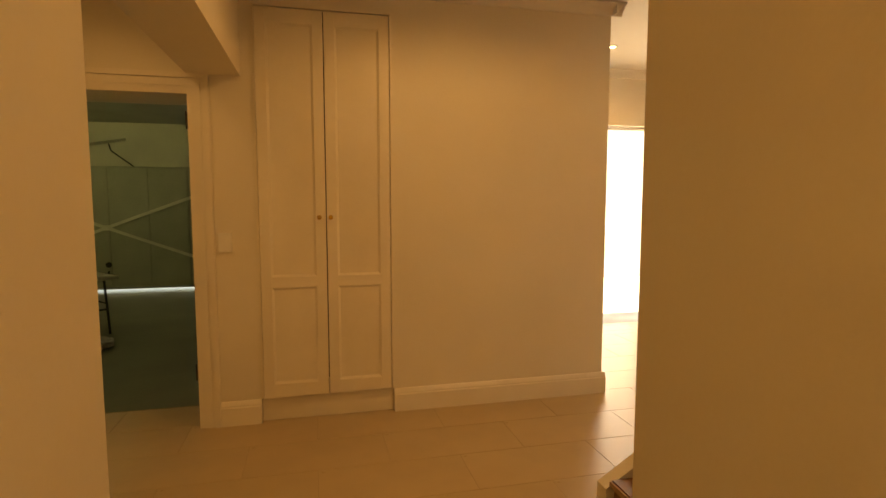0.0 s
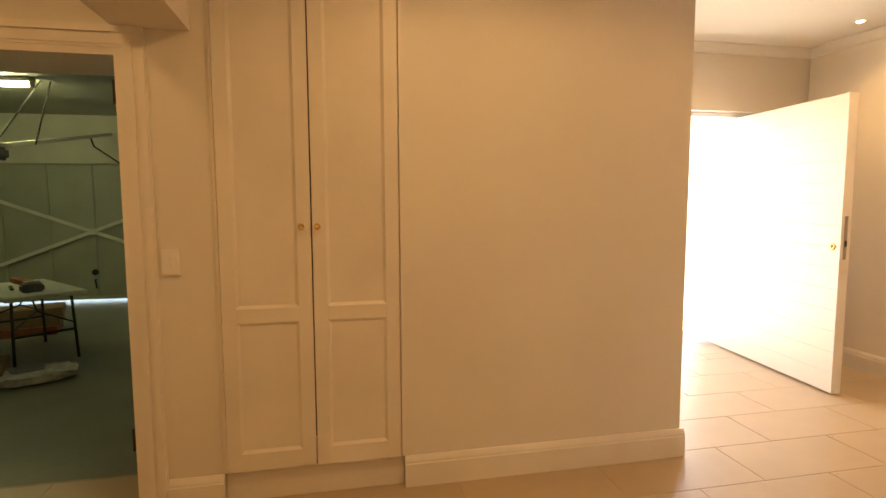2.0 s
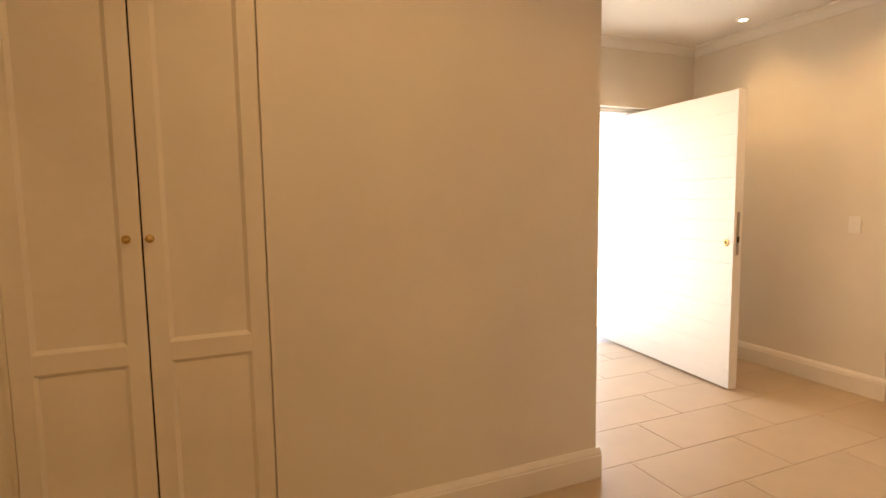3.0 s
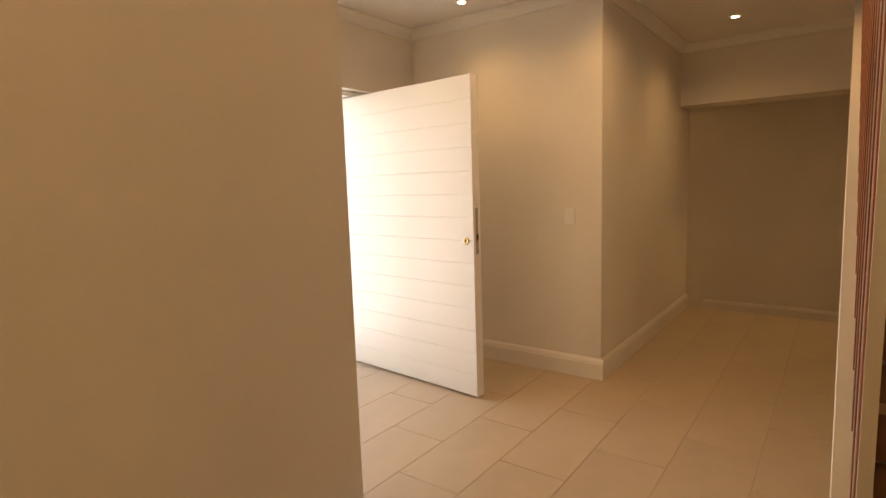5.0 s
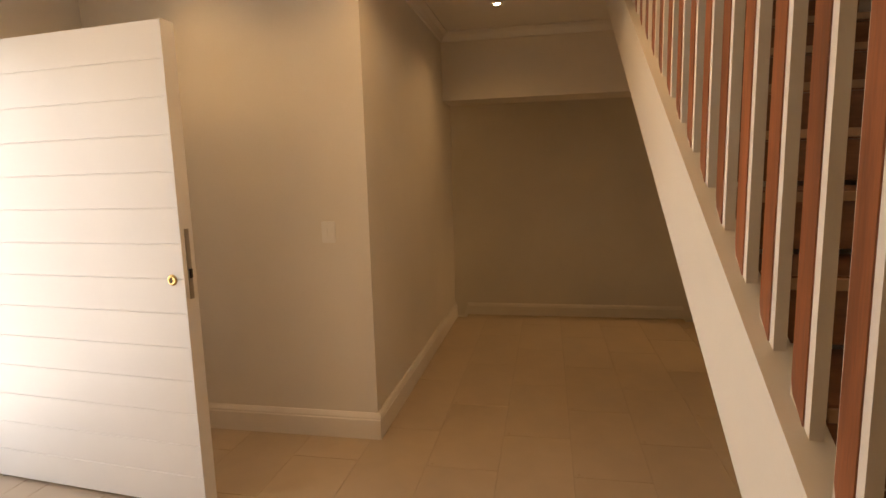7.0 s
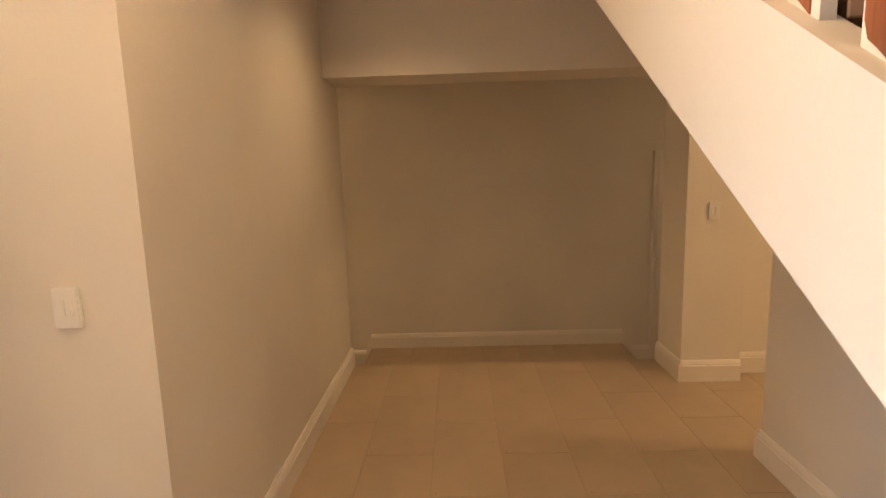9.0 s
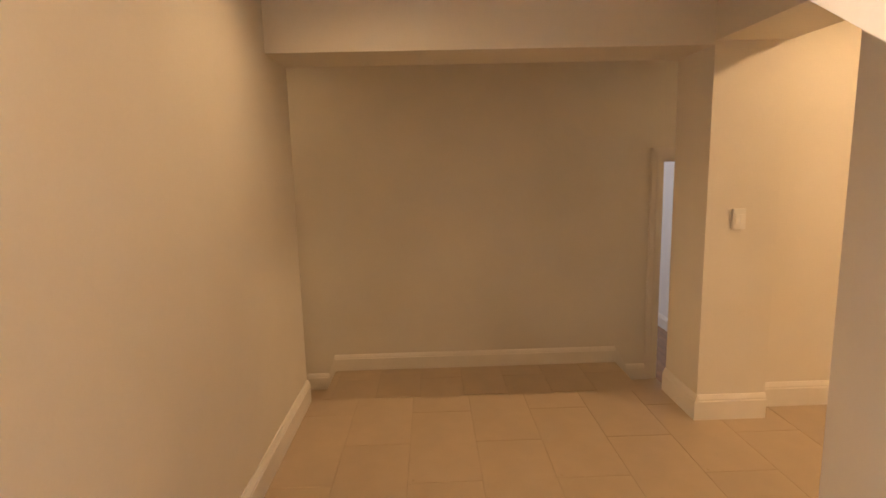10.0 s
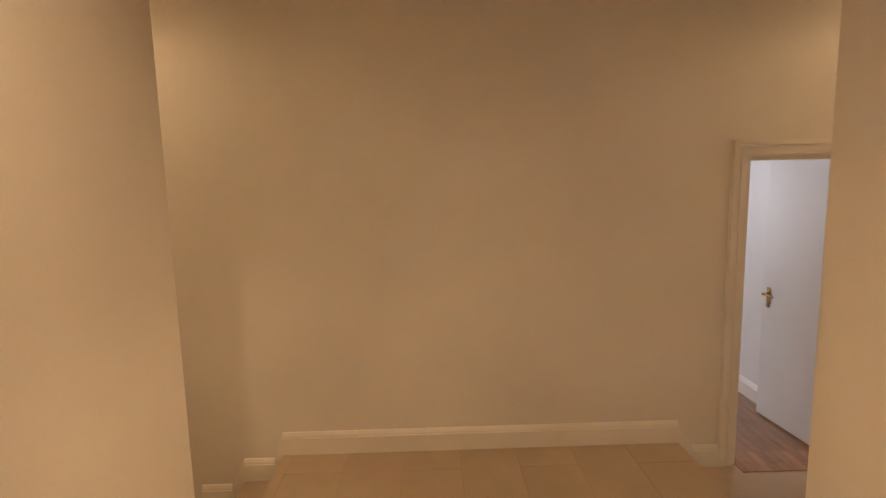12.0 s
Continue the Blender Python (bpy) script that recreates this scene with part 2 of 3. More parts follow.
setting("floor_low", [(XO, 8.45, -1.5, 0.82, -0.9, -0.53), (XO, 8.305, 3.44, 3.70, -0.9, -0.525), (XO, 8.305, 3.70, 3.99, -1.1, -0.70), (XO, 8.305, 3.99, 6.1, -1.3, -0.875)], TILE, "tiled steps and floor beside the landing", "floor")

for a, b, n, z in [((0.402, YW), (1.928, YW), (0, -1), 0), ((1.906, YW), (1.906, 5.0), (1, 0), 0), ((-0.66, YW), (-0.425, YW), (0, -1), 0), ((-1.85, 0.726), (-1.85, YW), (1, 0), 0),
                   ((4.28, 3.338), (4.28, 5.0), (-1, 0), 0), ((4.28, YW), (XO, YW), (0, -1), 0), ((3.97, 5.0), (4.28, 5.0), (0, -1), 0), ((6.458, 0.575), (6.458, 0.98), (-1, 0), 0),
                   ((6.436, 0.98), (XO, 0.98), (0, 1), 0), ((6.60, -2.6), (6.60, 0.575), (-1, 0), 0), ((1.6, 0.98), (5.46, 0.98), (0, 1), 0), ((5.46, 0.575), (5.46, 1.002), (1, 0), 0),
                   ((8.305, 0.82), (8.305, 3.44), (-1, 0), LOW), ((8.305, 0.53), (8.305, 0.72), (-1, 0), -0.53), ((8.305, 3.50), (8.305, 3.701), (-1, 0), -0.525), ((8.305, 3.79), (8.305, 3.99), (-1, 0), -0.70),
                   ((-0.370, 0.765), (-1.85, 0.765), (0, 1), 0), ((-0.370, -2.6), (-0.370, 0.787), (1, 0), 0), ((0.62, -2.6), (0.62, 1.0), (-1, 0), 0)]:
    skirting(a, b, n, z)
def raking(y0, z0, y1, z1):
    """Skirting that drops with a step along the end wall."""
    bm = prism(bmesh.new(), [(y0, z0), (y1, z1), (y1, z1 + 0.15), (y0, z0 + 0.15)], "x", 8.287, 8.305)
    tagged(new("baseboard", mesh("baseboard", bm, TRIM)), "cream painted skirting board raked over a step", "baseboard", "", "structure")


raking(3.441, LOW, 3.50, -0.525)
raking(3.701, -0.525, 3.79, -0.70)
raking(0.72, -0.53, 0.819, LOW)
for a, b, n in [((-0.52, YW), (1.98, YW), (0, -1)), ((1.906, 3.285), (1.906, 5.0), (1, 0)), ((1.906, 5.0), (4.28, 5.0), (0, -1)), ((4.28, 5.0), (4.28, 3.285), (-1, 0)),
                ((4.205, YW), (6.458, YW), (0, -1)), ((6.458, 0.98), (6.458, YW), (-1, 0)), ((-1.85, 0.726), (-1.85, YW), (1, 0))]:
    cornice(a, b, n)


# ---- hall: built-in cupboard ----
def cupboard():
    c = thing("cupboard", "tall cream painted built-in cupboard with two panelled doors", "cupboard", pose(-0.425, YW, 0))
    w = 0.827
    body = bmesh.new()
    for b in ((0, 0.018, 0.03, 0.33, 0.155, 2.522), (w - 0.018, w, 0.03, 0.33, 0.155, 2.522), (0.018, w - 0.018, 0.31, 0.33, 0.155, 2.522), (0.018, w - 0.018, 0.03, 0.31, 2.504, 2.522)):
        box(body, *b)
    part("body", body, DARKGAP, c)
    fr = bmesh.new()
    for b in ((0.001, 0.014, -0.012, 0.03, 0.157, 2.522), (w - 0.014, w - 0.001, -0.012, 0.03, 0.157, 2.522), (0.014, w - 0.014, -0.012, 0.03, 2.514, 2.522), (w - 0.032, w - 0.014, 0.006, 0.03, 0.157, 2.514)):
        box(fr, *b)
    part("frame", fr, CUPB, c)
    part("plinth", bbox(0.002, w - 0.002, 0.020, 0.32, 0.001, 0.146, 0.002), CUPB, c)
    for k, (x0, x1) in enumerate(((0.0165, 0.4092), (0.4150, w - 0.021))):
        rails = []
        z0, z1, st, rail = 0.158, 2.506, 0.062, (0.845, 0.912)
        for b in ((x0, x0 + st, z0, z1), (x1 - st, x1, z0, z1), (x0 + st, x1 - st, z0, z0 + 0.085), (x0 + st, x1 - st, z1 - 0.085, z1), (x0 + st, x1 - st, *rail)):
            rails.append(b)
        door = part("door", box(bmesh.new(), x0 + 0.001, x1 - 0.001, -0.004, 0.004, z0 + 0.001, z1 - 0.001), CUPB, c)
        for q, b in enumerate(rails):
            part("stile" if q < 2 else "rail", bbox(b[0], b[1], -0.018, -0.0042, b[2], b[3], 0.0012, 1), CUPB, door)
        for lo, hi in ((z0 + 0.085, rail[0]), (rail[1], z1 - 0.085)):
            p = bmesh.new()
            a0, a1 = x0 + st, x1 - st
            # sloping bead round a sunk panel
            o = [(a0, -0.017, lo), (a1, -0.017, lo), (a1, -0.017, hi), (a0, -0.017, hi)]
            i = [(a0 + 0.013, -0.008, lo + 0.013), (a1 - 0.013, -0.008, lo + 0.013), (a1 - 0.013, -0.008, hi - 0.013), (a0 + 0.013, -0.008, hi - 0.013)]
            ov, iv = [p.verts.new(v) for v in o], [p.verts.new(v) for v in i]
            p.faces.new(iv)
            for q in range(4):
                p.faces.new((ov[q], ov[(q + 1) % 4], iv[(q + 1) % 4], iv[q]))
            bmesh.ops.recalc_face_normals(p, faces=list(p.faces))
            bmesh.ops.reverse_faces(p, faces=[f for f in p.faces if f.normal.y > 0])
            part("panel", p, CUPB, door)
        kx = 0.369 if k == 0 else 0.438
        knob = lathe(bmesh.new(), [(0.010, 0), (0.010, 0.004), (0.005, 0.006), (0.005, 0.014), (0.011, 0.020), (0.0145, 0.027), (0.012, 0.034), (0.004, 0.037)], pose(kx, -0.018, 1.276, 90))
        part("knob", knob, BRASS, door, "round brass knob", True)


cupboard()


# ---- hall: garage doorway ----
def casing(name, x0, x1, z0, z1, y, out, width=0.10, mat=TRIM):
    """A moulded architrave round an opening in a wall that runs along x."""
    bm = bmesh.new()
    for a, b, t in ((0, width, 0.014), (0.012, 0.04, 0.020), (width - 0.032, width - 0.004, 0.026)):
        ya, yb = sorted((y, y + out * t))
        box(bm, x0 - b, x0 - a, ya, yb, z0, z1 + b)
        box(bm, x1 + a, x1 + b, ya, yb, z0, z1 + b)
        box(bm, x0 - a, x1 + a, ya, yb, z1 + a, z1 + b)
    return bm


door1 = thing("door_1", "cream painted door lining and moulded architrave to the garage", "doorway", pose(0, 0, 0))
door1["kind"] = "structure"
part("architrave", casing("architrave", -1.55, -0.752, 0, 2.02, YW, -1, 0.09), TRIM, door1)
lin = bmesh.new()
for b in ((-1.55, -1.52, YW - 0.01, 3.525, -0.08, 2.02), (-0.784, -0.752, YW - 0.01, 3.765, -0.08, 2.02), (-1.52, -0.784, YW - 0.01, 3.765, 1.99, 2.02)):
    box(lin, *b)
part("lining", lin, TRIM, door1)
for z in (1.84, 0.35):
    hg = box(bmesh.new(), -0.788, -0.7835, YW - 0.004, YW + 0.03, z - 0.05, z + 0.05)
    rod(hg, (-0.790, YW - 0.008, z - 0.05), (-0.790, YW - 0.008, z + 0.05), 0.006)
    part("hinge", hg, BLACK, door1, "dark metal hinge")
part("strike_plate", box(bmesh.new(), -1.5205, -1.517, YW + 0.012, YW + 0.032, 0.99, 1.12), BLACK, door1, "dark metal strike plate")


def switch(m, n=2, w=0.075, h=0.115):
    s = thing("light_switch", "cream plastic light switch on the wall", "switch", m, "light switches")
    part("plate", bbox(-w / 2, w / 2, -0.016, 0, -h / 2, h / 2, 0.003), PLASTIC, s)
    for i in range(n):
        x = (i - (n - 1) / 2) * 0.024
        part("rocker", bbox(x - 0.0105, x + 0.0105, -0.0205, -0.015, -0.024, 0.024, 0.0015), PLASTIC, s)


switch(pose(-0.605, YW, 1.128))
switch(pose(4.28, 3.588, 1.173, 0, 0, -90))
switch(pose(6.458, 0.80, 1.185, 0, 0, -90))


# ---- entrance: pivot door ----
def pivot_door():
    d = thing("front_door", "wide white pivot front door standing open, with shallow horizontal grooves", "door", pose(3.622, 5.155, 0, 0, 0, -4.9))
    n, z0, z1 = 14, 0.012, 2.106
    y0, y1 = -1.235, 0.31
    part("core", box(bmesh.new(), 0.004, 0.066, y0 + 0.003, y1 - 0.003, z0 + 0.002, z1 - 0.002), DOORW, d)
    step = (z1 - z0) / n
    me = mesh("board", bbox(0, 0.070, y0, y1, 0.0015, step - 0.0015, 0.0022, 1), DOORW)
    for i in range(n):
        b = new("board", me)
        b.parent = d
        b.location = (0, 0, z0 + i * step)
    part("edge_strip", box(bmesh.new(), -0.001, 0.071, y0 - 0.006, y0, z0, z1), DOORW, d)
    part("lock_plate", bbox(0.022, 0.046, y0 - 0.009, y0 - 0.0055, 0.97, 1.27, 0.001), STEEL, d, "brushed steel lock faceplate")
    part("lock_bolt", bbox(0.027, 0.041, y0 - 0.016, y0 - 0.009, 1.06, 1.10, 0.001), BLACK, d)
    esc = lathe(bmesh.new(), [(0.024, 0), (0.024, 0.003), (0.019, 0.006), (0.011, 0.007), (0.010, 0.004)], pose(0, y0 + 0.055, 1.055, 0, -90, 0))
    part("keyhole_rose", esc, BRASS, d, "round brass keyhole rose", True)
    part("keyhole", box(bmesh.new(), -0.0085, -0.006, y0 + 0.052, y0 + 0.058, 1.045, 1.064), BLACK, d)
    part("pivot", rod(bmesh.new(), (0.025, 0, 0), (0.025, 0, 0.016), 0.02), STEEL, d, "steel floor pivot", True)


pivot_door()
df = thing("door_2", "white painted frame of the front doorway", "doorway")
df["kind"] = "structure"
fb = bmesh.new()
for b in ((2.3, 2.345, 5.09, 5.21, 0, 2.15), (3.895 - 0.06, 3.88, 5.09, 5.21, 0, 2.15), (2.345, 3.835, 5.09, 5.21, 2.115, 2.15), (2.345, 3.835, 5.065, 5.09, 2.13, 2.15)):
    box(fb, *b)
part("frame", fb, DOORW, df)

# ---- stair ----
SL, C_UP, C_LO, YS = 0.62, -0.56, -0.90, 2.02
stair = thing("staircase", "timber stair with a cream plastered stringer and slatted screen", "staircase")
x_end = 5.9
poly = [(1.12, 0), (-C_LO / SL, 0), (x_end, SL * x_end + C_LO), (x_end, SL * x_end + C_UP), (1.12, SL * 1.12 + C_UP)]
part("stringer", prism(bmesh.new(), poly, "y", YS - 0.074, YS), PAINT, stair, "cream plastered solid stringer")
part("soffit", prism(bmesh.new(), [(-C_LO / SL + 0.02, 0), (x_end, SL * x_end + C_LO + 0.01), (x_end, SL * x_end + C_LO + 0.10), (-C_LO / SL - 0.16, 0)], "y", 0.98, YS - 0.074), PAINT, stair)
nst = 16
for i in range(nst):
    x, z = 1.16 + i * 0.282, 0.175 * (i + 1)
    part("tread", bbox(x - 0.02, x + 0.31, 0.982, YS - 0.075, z - 0.035, z, 0.006), TREAD, stair)
    part("nosing", bbox(x - 0.026, x - 0.0205, 0.983, YS - 0.076, z - 0.03, z - 0.003, 0.002, 1), NOSE, stair, "paler timber nosing")
    part("riser", box(bmesh.new(), x, x + 0.018, 0.983, YS - 0.076, z - 0.158, z - 0.036), TREAD, stair)


def baluster(x):
    """An upright plastered fin with a timber strip let into its outer face."""
    w, y1, y0 = 0.080, YS - 0.036, YS - 0.060
    top = H + 0.0
    zb = lambda u: SL * u + C_UP - 0.01
    bm = prism(bmesh.new(), [(x, zb(x)), (x + w, zb(x + w)), (x + w, top), (x, top)], "y", y0, y1)
    f = part("fin", bm, PAINT, stair, "cream plastered upright fin")
    a, b = x + 0.020, x + w - 0.007
    ztop = top - 0.004
    pts = [(a, zb(a) + 0.012), (b - 0.025, zb(b) + 0.006), (b - 0.008, zb(b) + 0.02), (b, zb(b) + 0.045), (b, ztop), (a, ztop)]
    part("slat", prism(bmesh.new(), pts, "y", y1 - 0.004, y1 + 0.003), WOOD, f, "red-brown timber slat")


x = 2.682 - 0.165 * 5
while x < 5.25:
    baluster(x)
    x += 0.165


# ---- ceiling downlights and added fills ----
def downlight_or_fill(x, y, z, watts, cone):
    d = thing("downlight_or_fill", "small round recessed ceiling lamp, in view or added as fill, switched on", "ceiling light", pose(x, y, z), "recessed downlights")
    bez = lathe(bmesh.new(), [(0.025, 0.0), (0.025, -0.003), (0.034, -0.006), (0.044, -0.005), (0.046, 0.0)], Matrix())
    part("bezel", bez, PLASTIC, d, "white ring", True)
    part("lamp", rod(bmesh.new(), (0, 0, -0.0075), (0, 0, -0.0045), 0.025, 20), LAMP, d, "glowing warm lamp")
    s = new("downlight_or_fill_beam", bpy.data.lights.new("downlight_or_fill_beam", "SPOT"))
    s.data.energy, s.data.color, s.data.spot_size, s.data.spot_blend, s.data.shadow_soft_size = watts, WARM, radians(cone), 1.0 if cone < 155 else 0.35, 0.12
    s.location = (x, y, z - 0.03)


for row in DOWNLIGHTS_AND_FILLS:
    downlight_or_fill(*row)
# Unseen fill, added to brighten the side room.
downlight_or_fill(5.2, -0.6, H, 26, 172)

# ---- bedroom beyond the lower landing ----
door3 = thing("door_3", "cream painted architrave of the bedroom doorway", "doorway")
door3["kind"] = "structure"
cb = casing("architrave", -0.447, 0.30, -0.53, 1.53, 0, -1, 0.095)
part("architrave", cb, TRIM, door3).matrix_local = pose(8.305, 0, 0, 0, 0, -90)
part("lining", box(box(box(bmesh.new(), 8.307, 8.452, 0.419, 0.447, -0.53, 1.53), 8.307, 8.452, -0.30, -0.272, -0.53, 1.53), 8.307, 8.452, -0.272, 0.419, 1.50, 1.53), TRIM, door3)
room = setting("wall_bedroom", [(8.45, 12.1, -0.40, -0.31, -0.6, H), (8.45, 12.1, 3.4, 3.5, -0.6, H), (12.0, 12.1, -0.4, 3.4, -0.6, H)], DOORW, "white painted bedroom walls", "wall")
setting("ceiling_bedroom", [(8.45, 12.1, -0.5, 3.5, H, H + 0.1)], CEIL, "white bedroom ceiling", "ceiling")
bedfloor = setting("floor_bedroom", [(8.45, 12.0, -0.4, 3.4, -0.62, -0.536)], DARKGAP, "brown timber plank floor", "floor")
skirting((8.46, -0.31), (12.0, -0.31), (0, 1), -0.53)


def room_door():
    d = thing("bedroom_door", "white painted flush door standing open against the wall", "door", pose(8.465, -0.268, -0.53, 0, 0, 4))
    part("leaf", bbox(0, 0.60, 0, 0.04, 0.012, 2.03, 0.003), DOORW, d)
    h = part("back_plate", bbox(0.515, 0.55, 0.04, 0.046, 0.90, 1.06, 0.002), BRASS, d, "aged brass lever handle plate")
    lev = rod(bmesh.new(), (0.5325, 0.046, 1.01), (0.5325, 0.095, 1.01), 0.009)
    rod(lev, (0.54, 0.09, 1.01), (0.425, 0.09, 1.005), 0.008)
    part("lever", lev, BRASS, h, "", True)


room_door()

# ---- garage ----
GZ = -0.10
GY = 9.60
setting("floor_garage", [(-6.2, 0.6, 3.76, 9.95, -0.28, GZ)], CONC, "smooth grey-green screed garage floor", "floor")
setting("wall_garage", [(-6.3, -6.2, 3.76, 9.95, GZ, 2.7), (0.6, 0.7, 3.76, 9.95, GZ, 2.7), (-6.2, -5.3, GY, 9.95, GZ, 2.7), (-1.1, 0.6, GY, 9.95, GZ, 2.7), (-5.3, -1.1, GY, 9.95, 1.93, 2.7),
                        (-6.3, -1.95, 3.66, 3.76, GZ, 2.7), (-1.95, -1.85, 3.52, 3.76, GZ, 2.7), (-1.85, -1.55, 3.525, 3.76, 2.03, 2.7)], GPAINT, "dull painted garage wall", "wall")
setting("ceiling_garage", [(-6.3, 0.7, 3.66, 9.95, 2.62, 2.75)], CEILG, "dull painted garage ceiling", "ceiling")


def garage_door():
    g = thing("garage_door", "pale steel tip-up garage door with ribs and a diagonal cross brace", "garage door", pose(-3.36, GY + 0.06, GZ))
    hw, z0, z1 = 2.0, 0.035, 2.06
    part("sheet", box(bmesh.new(), -hw, hw, 0, 0.012, z0, z1), GSTEEL, g)
    for k in range(-3, 4):
        part("rib", bbox(k * 0.592 - 0.035, k * 0.592 + 0.035, -0.028, 0, z0 + 0.05, z1 - 0.04, 0.006), GSTEEL, g)
    for lo in (z0, z1 - 0.045):
        part("rail", bbox(-hw, hw, -0.035, 0, lo, lo + 0.045, 0.004), GSTEEL, g)
    for s in (-1, 1):
        br = bmesh.new()
        box(br, -1.95, 1.95, -0.055, -0.030, -0.024, 0.024, pose(0, 0, 1.043, 0, s * 21, 0))
        part("brace", br, BRACE, g, "flat diagonal brace bar")
    part("hub", bbox(-0.05, 0.05, -0.062, -0.028, 1.0, 1.086, 0.006), BRACE, g)
    hd = rod(bmesh.new(), (0, -0.05, 0.44), (0, -0.028, 0.44), 0.045)
    rod(hd, (0, -0.06, 0.33), (0.015, -0.06, 0.20), 0.012)
    rod(hd, (0, -0.03, 0.33), (0, -0.06, 0.33), 0.010)
    part("handle", hd, BLACK, g, "dark metal lock handle")


garage_door()


def opener():
    g = thing("garage_door_opener", "grey ceiling-hung garage door motor on a long rail", "door opener", pose(-3.15, 6.9, 0))
    part("rail", bbox(-0.03, 0.03, 0, 2.55, -0.02, 0.02, 0.004, 1, pose(0.02, 0.05, 1.93, 9.2, 0, -3)), GPAINT, g, "pale steel drive rail")
    mt = bbox(-0.15, 0.13, -0.22, 0.10, 1.79, 1.92, 0.03, 3)
    part("motor_housing", mt, GREYP, g, "dark grey plastic motor housing", True)
    part("motor_plate", bbox(-0.14, 0.14, -0.2, 0.12, 1.92, 1.95, 0.006), GPAINT, g)
    for a, b in (((-0.06, 0.0, 1.95), (-0.06, 0.0, 2.62)), ((0.02, 0.06, 1.95), (0.35, 0.3, 2.62)), ((0.26, 0.3, 1.97), (0.42, 0.34, 2.62))):
        part("hanger", rod(bmesh.new(), a, b, 0.008), BLACK if a[0] > 0 else GPAINT, g)
    arm = rod(bmesh.new(), (0.12, 2.0, 2.22), (0.13, 2.05, 2.12), 0.010)
    rod(arm, (0.13, 2.05, 2.12), (0.30, 2.45, 1.92), 0.010)
    part("arm", arm, BLACK, g, "dark pull arm")
    cv = bpy.data.curves.new("cord", "CURVE")
    cv.dimensions, cv.bevel_depth = "3D", 0.006
    sp = cv.splines.new("BEZIER")
    pts = [(0.10, -0.2, 1.9), (0.16, -0.2, 1.65), (0.06, -0.2, 1.5), (-0.02, -0.2, 1.6)]
    sp.bezier_points.add(len(pts) - 1)
    for p, c in zip(sp.bezier_points, pts):
        p.co, p.handle_left_type, p.handle_right_type = c, "AUTO", "AUTO"
    cv.materials.append(GPAINT)
    new("cord", cv).parent = g


opener()


def tube_light():
    t = thing("fluorescent_light", "fluorescent batten light on the garage ceiling, switched on", "ceiling light", pose(-3.42, 7.12, 2.62, 0, 0, -6))
    part("batten", bbox(-0.62, 0.62, -0.045, 0.045, -0.045, 0, 0.006), GPAINT, t)
    part("tube", rod(bmesh.new(), (-0.59, 0, -0.075), (0.59, 0, -0.075), 0.019, 16), TUBE, t, "glowing tube")
    for s in (-1, 1):
        part("holder", bbox(s * 0.605 - 0.014, s * 0.605 + 0.014, -0.025, 0.025, -0.1, -0.045, 0.004), GPAINT, t)


tube_light()


def trestle():
    t = thing("folding_table", "pale plastic folding table with thin dark metal legs", "table", pose(-2.82, 6.70, GZ, 0, 0, 131))
    part("tabletop", bbox(-0.60, 0.60, -0.32, 0.32, 0.62, 0.66, 0.012, 3), TABLE, t)
    for sx in (-1, 1):
        for sy in (-1, 1):
            part("leg", rod(bmesh.new(), (sx * 0.46, sy * 0.25, 0), (sx * 0.42, sy * 0.23, 0.62), 0.013), BLACK, t)
        part("stretcher", rod(bmesh.new(), (sx * 0.448, -0.243, 0.28), (sx * 0.448, 0.243, 0.28), 0.012), BLACK, t)
        for sy in (-1, 1):
            part("brace", rod(bmesh.new(), (sx * 0.44, sy * 0.24, 0.34), (sx * 0.25, 0, 0.46), 0.008), BLACK, t)
        part("brace", rod(bmesh.new(), (sx * 0.25, 0, 0.46), (sx * 0.06, 0, 0.62), 0.008), BLACK, t)


trestle()


def crumpled(name, label, category, m, sx, sy, sz, mat, seed, amp):
    bm = bmesh.new()
    bmesh.ops.create_uvsphere(bm, u_segments=36, v_segments=18, radius=1)
    for v in bm.verts:
        s = 1 + amp * noise.noise(v.co * 2.2 + Vector((seed, 0, 0))) + amp * 0.5 * noise.noise(v.co * 6 + Vector((seed, 5, 0)))
        c = Vector([math.copysign(abs(q) ** 0.55, q) for q in v.co]) * s
        v.co = Vector((c.x * sx, c.y * sy, max(0, (c.z + 1) * sz * 0.5)))
    ob = tagged(new(name, mesh(name, bm, mat)), label, category)
    ob.matrix_world = m
    return ob


crumpled("paper_bag", "crumpled pale printed paper sack lying on the garage floor", "bag", pose(-2.40, 5.84, GZ, 0, 0, 25), 0.30, 0.20, 0.09, BAG, 3, 0.18)
pr = tagged(new("printed_sheet", mesh("printed_sheet", bbox(-0.13, 0.13, -0.09, 0.09, 0, 0.004, 0.001), GREYP)), "dark printed sheet lying on the crumpled sack", "paper")
pr.matrix_world = pose(-2.43, 5.84, GZ + 0.098, 3, 4, 40)
bx = thing("cardboard_box", "brown cardboard box on the garage floor", "box", pose(-2.82, 5.86, GZ, 0, 0, 20))
part("body", bbox(-0.2, 0.2, -0.22, 0.22, 0, 0.16, 0.006), CARD, bx)
part("flap", bbox(-0.19, 0.0, -0.2, 0.2, 0.16, 0.150, 0.002), CARD, bx)
part("flap", bbox(0.01, 0.2, -0.2, 0.2, 0.16, 0.165, 0.002, 1), CARD, bx)
tb = GZ + 0.66
bsk = thing("wire_basket", "small grey basket of fittings on the table", "basket", pose(-2.64, 6.42, tb, 0, 0, 40))
part("tray", bbox(-0.085, 0.085, -0.06, 0.06, 0, 0.075, 0.015, 3), GREYP, bsk)
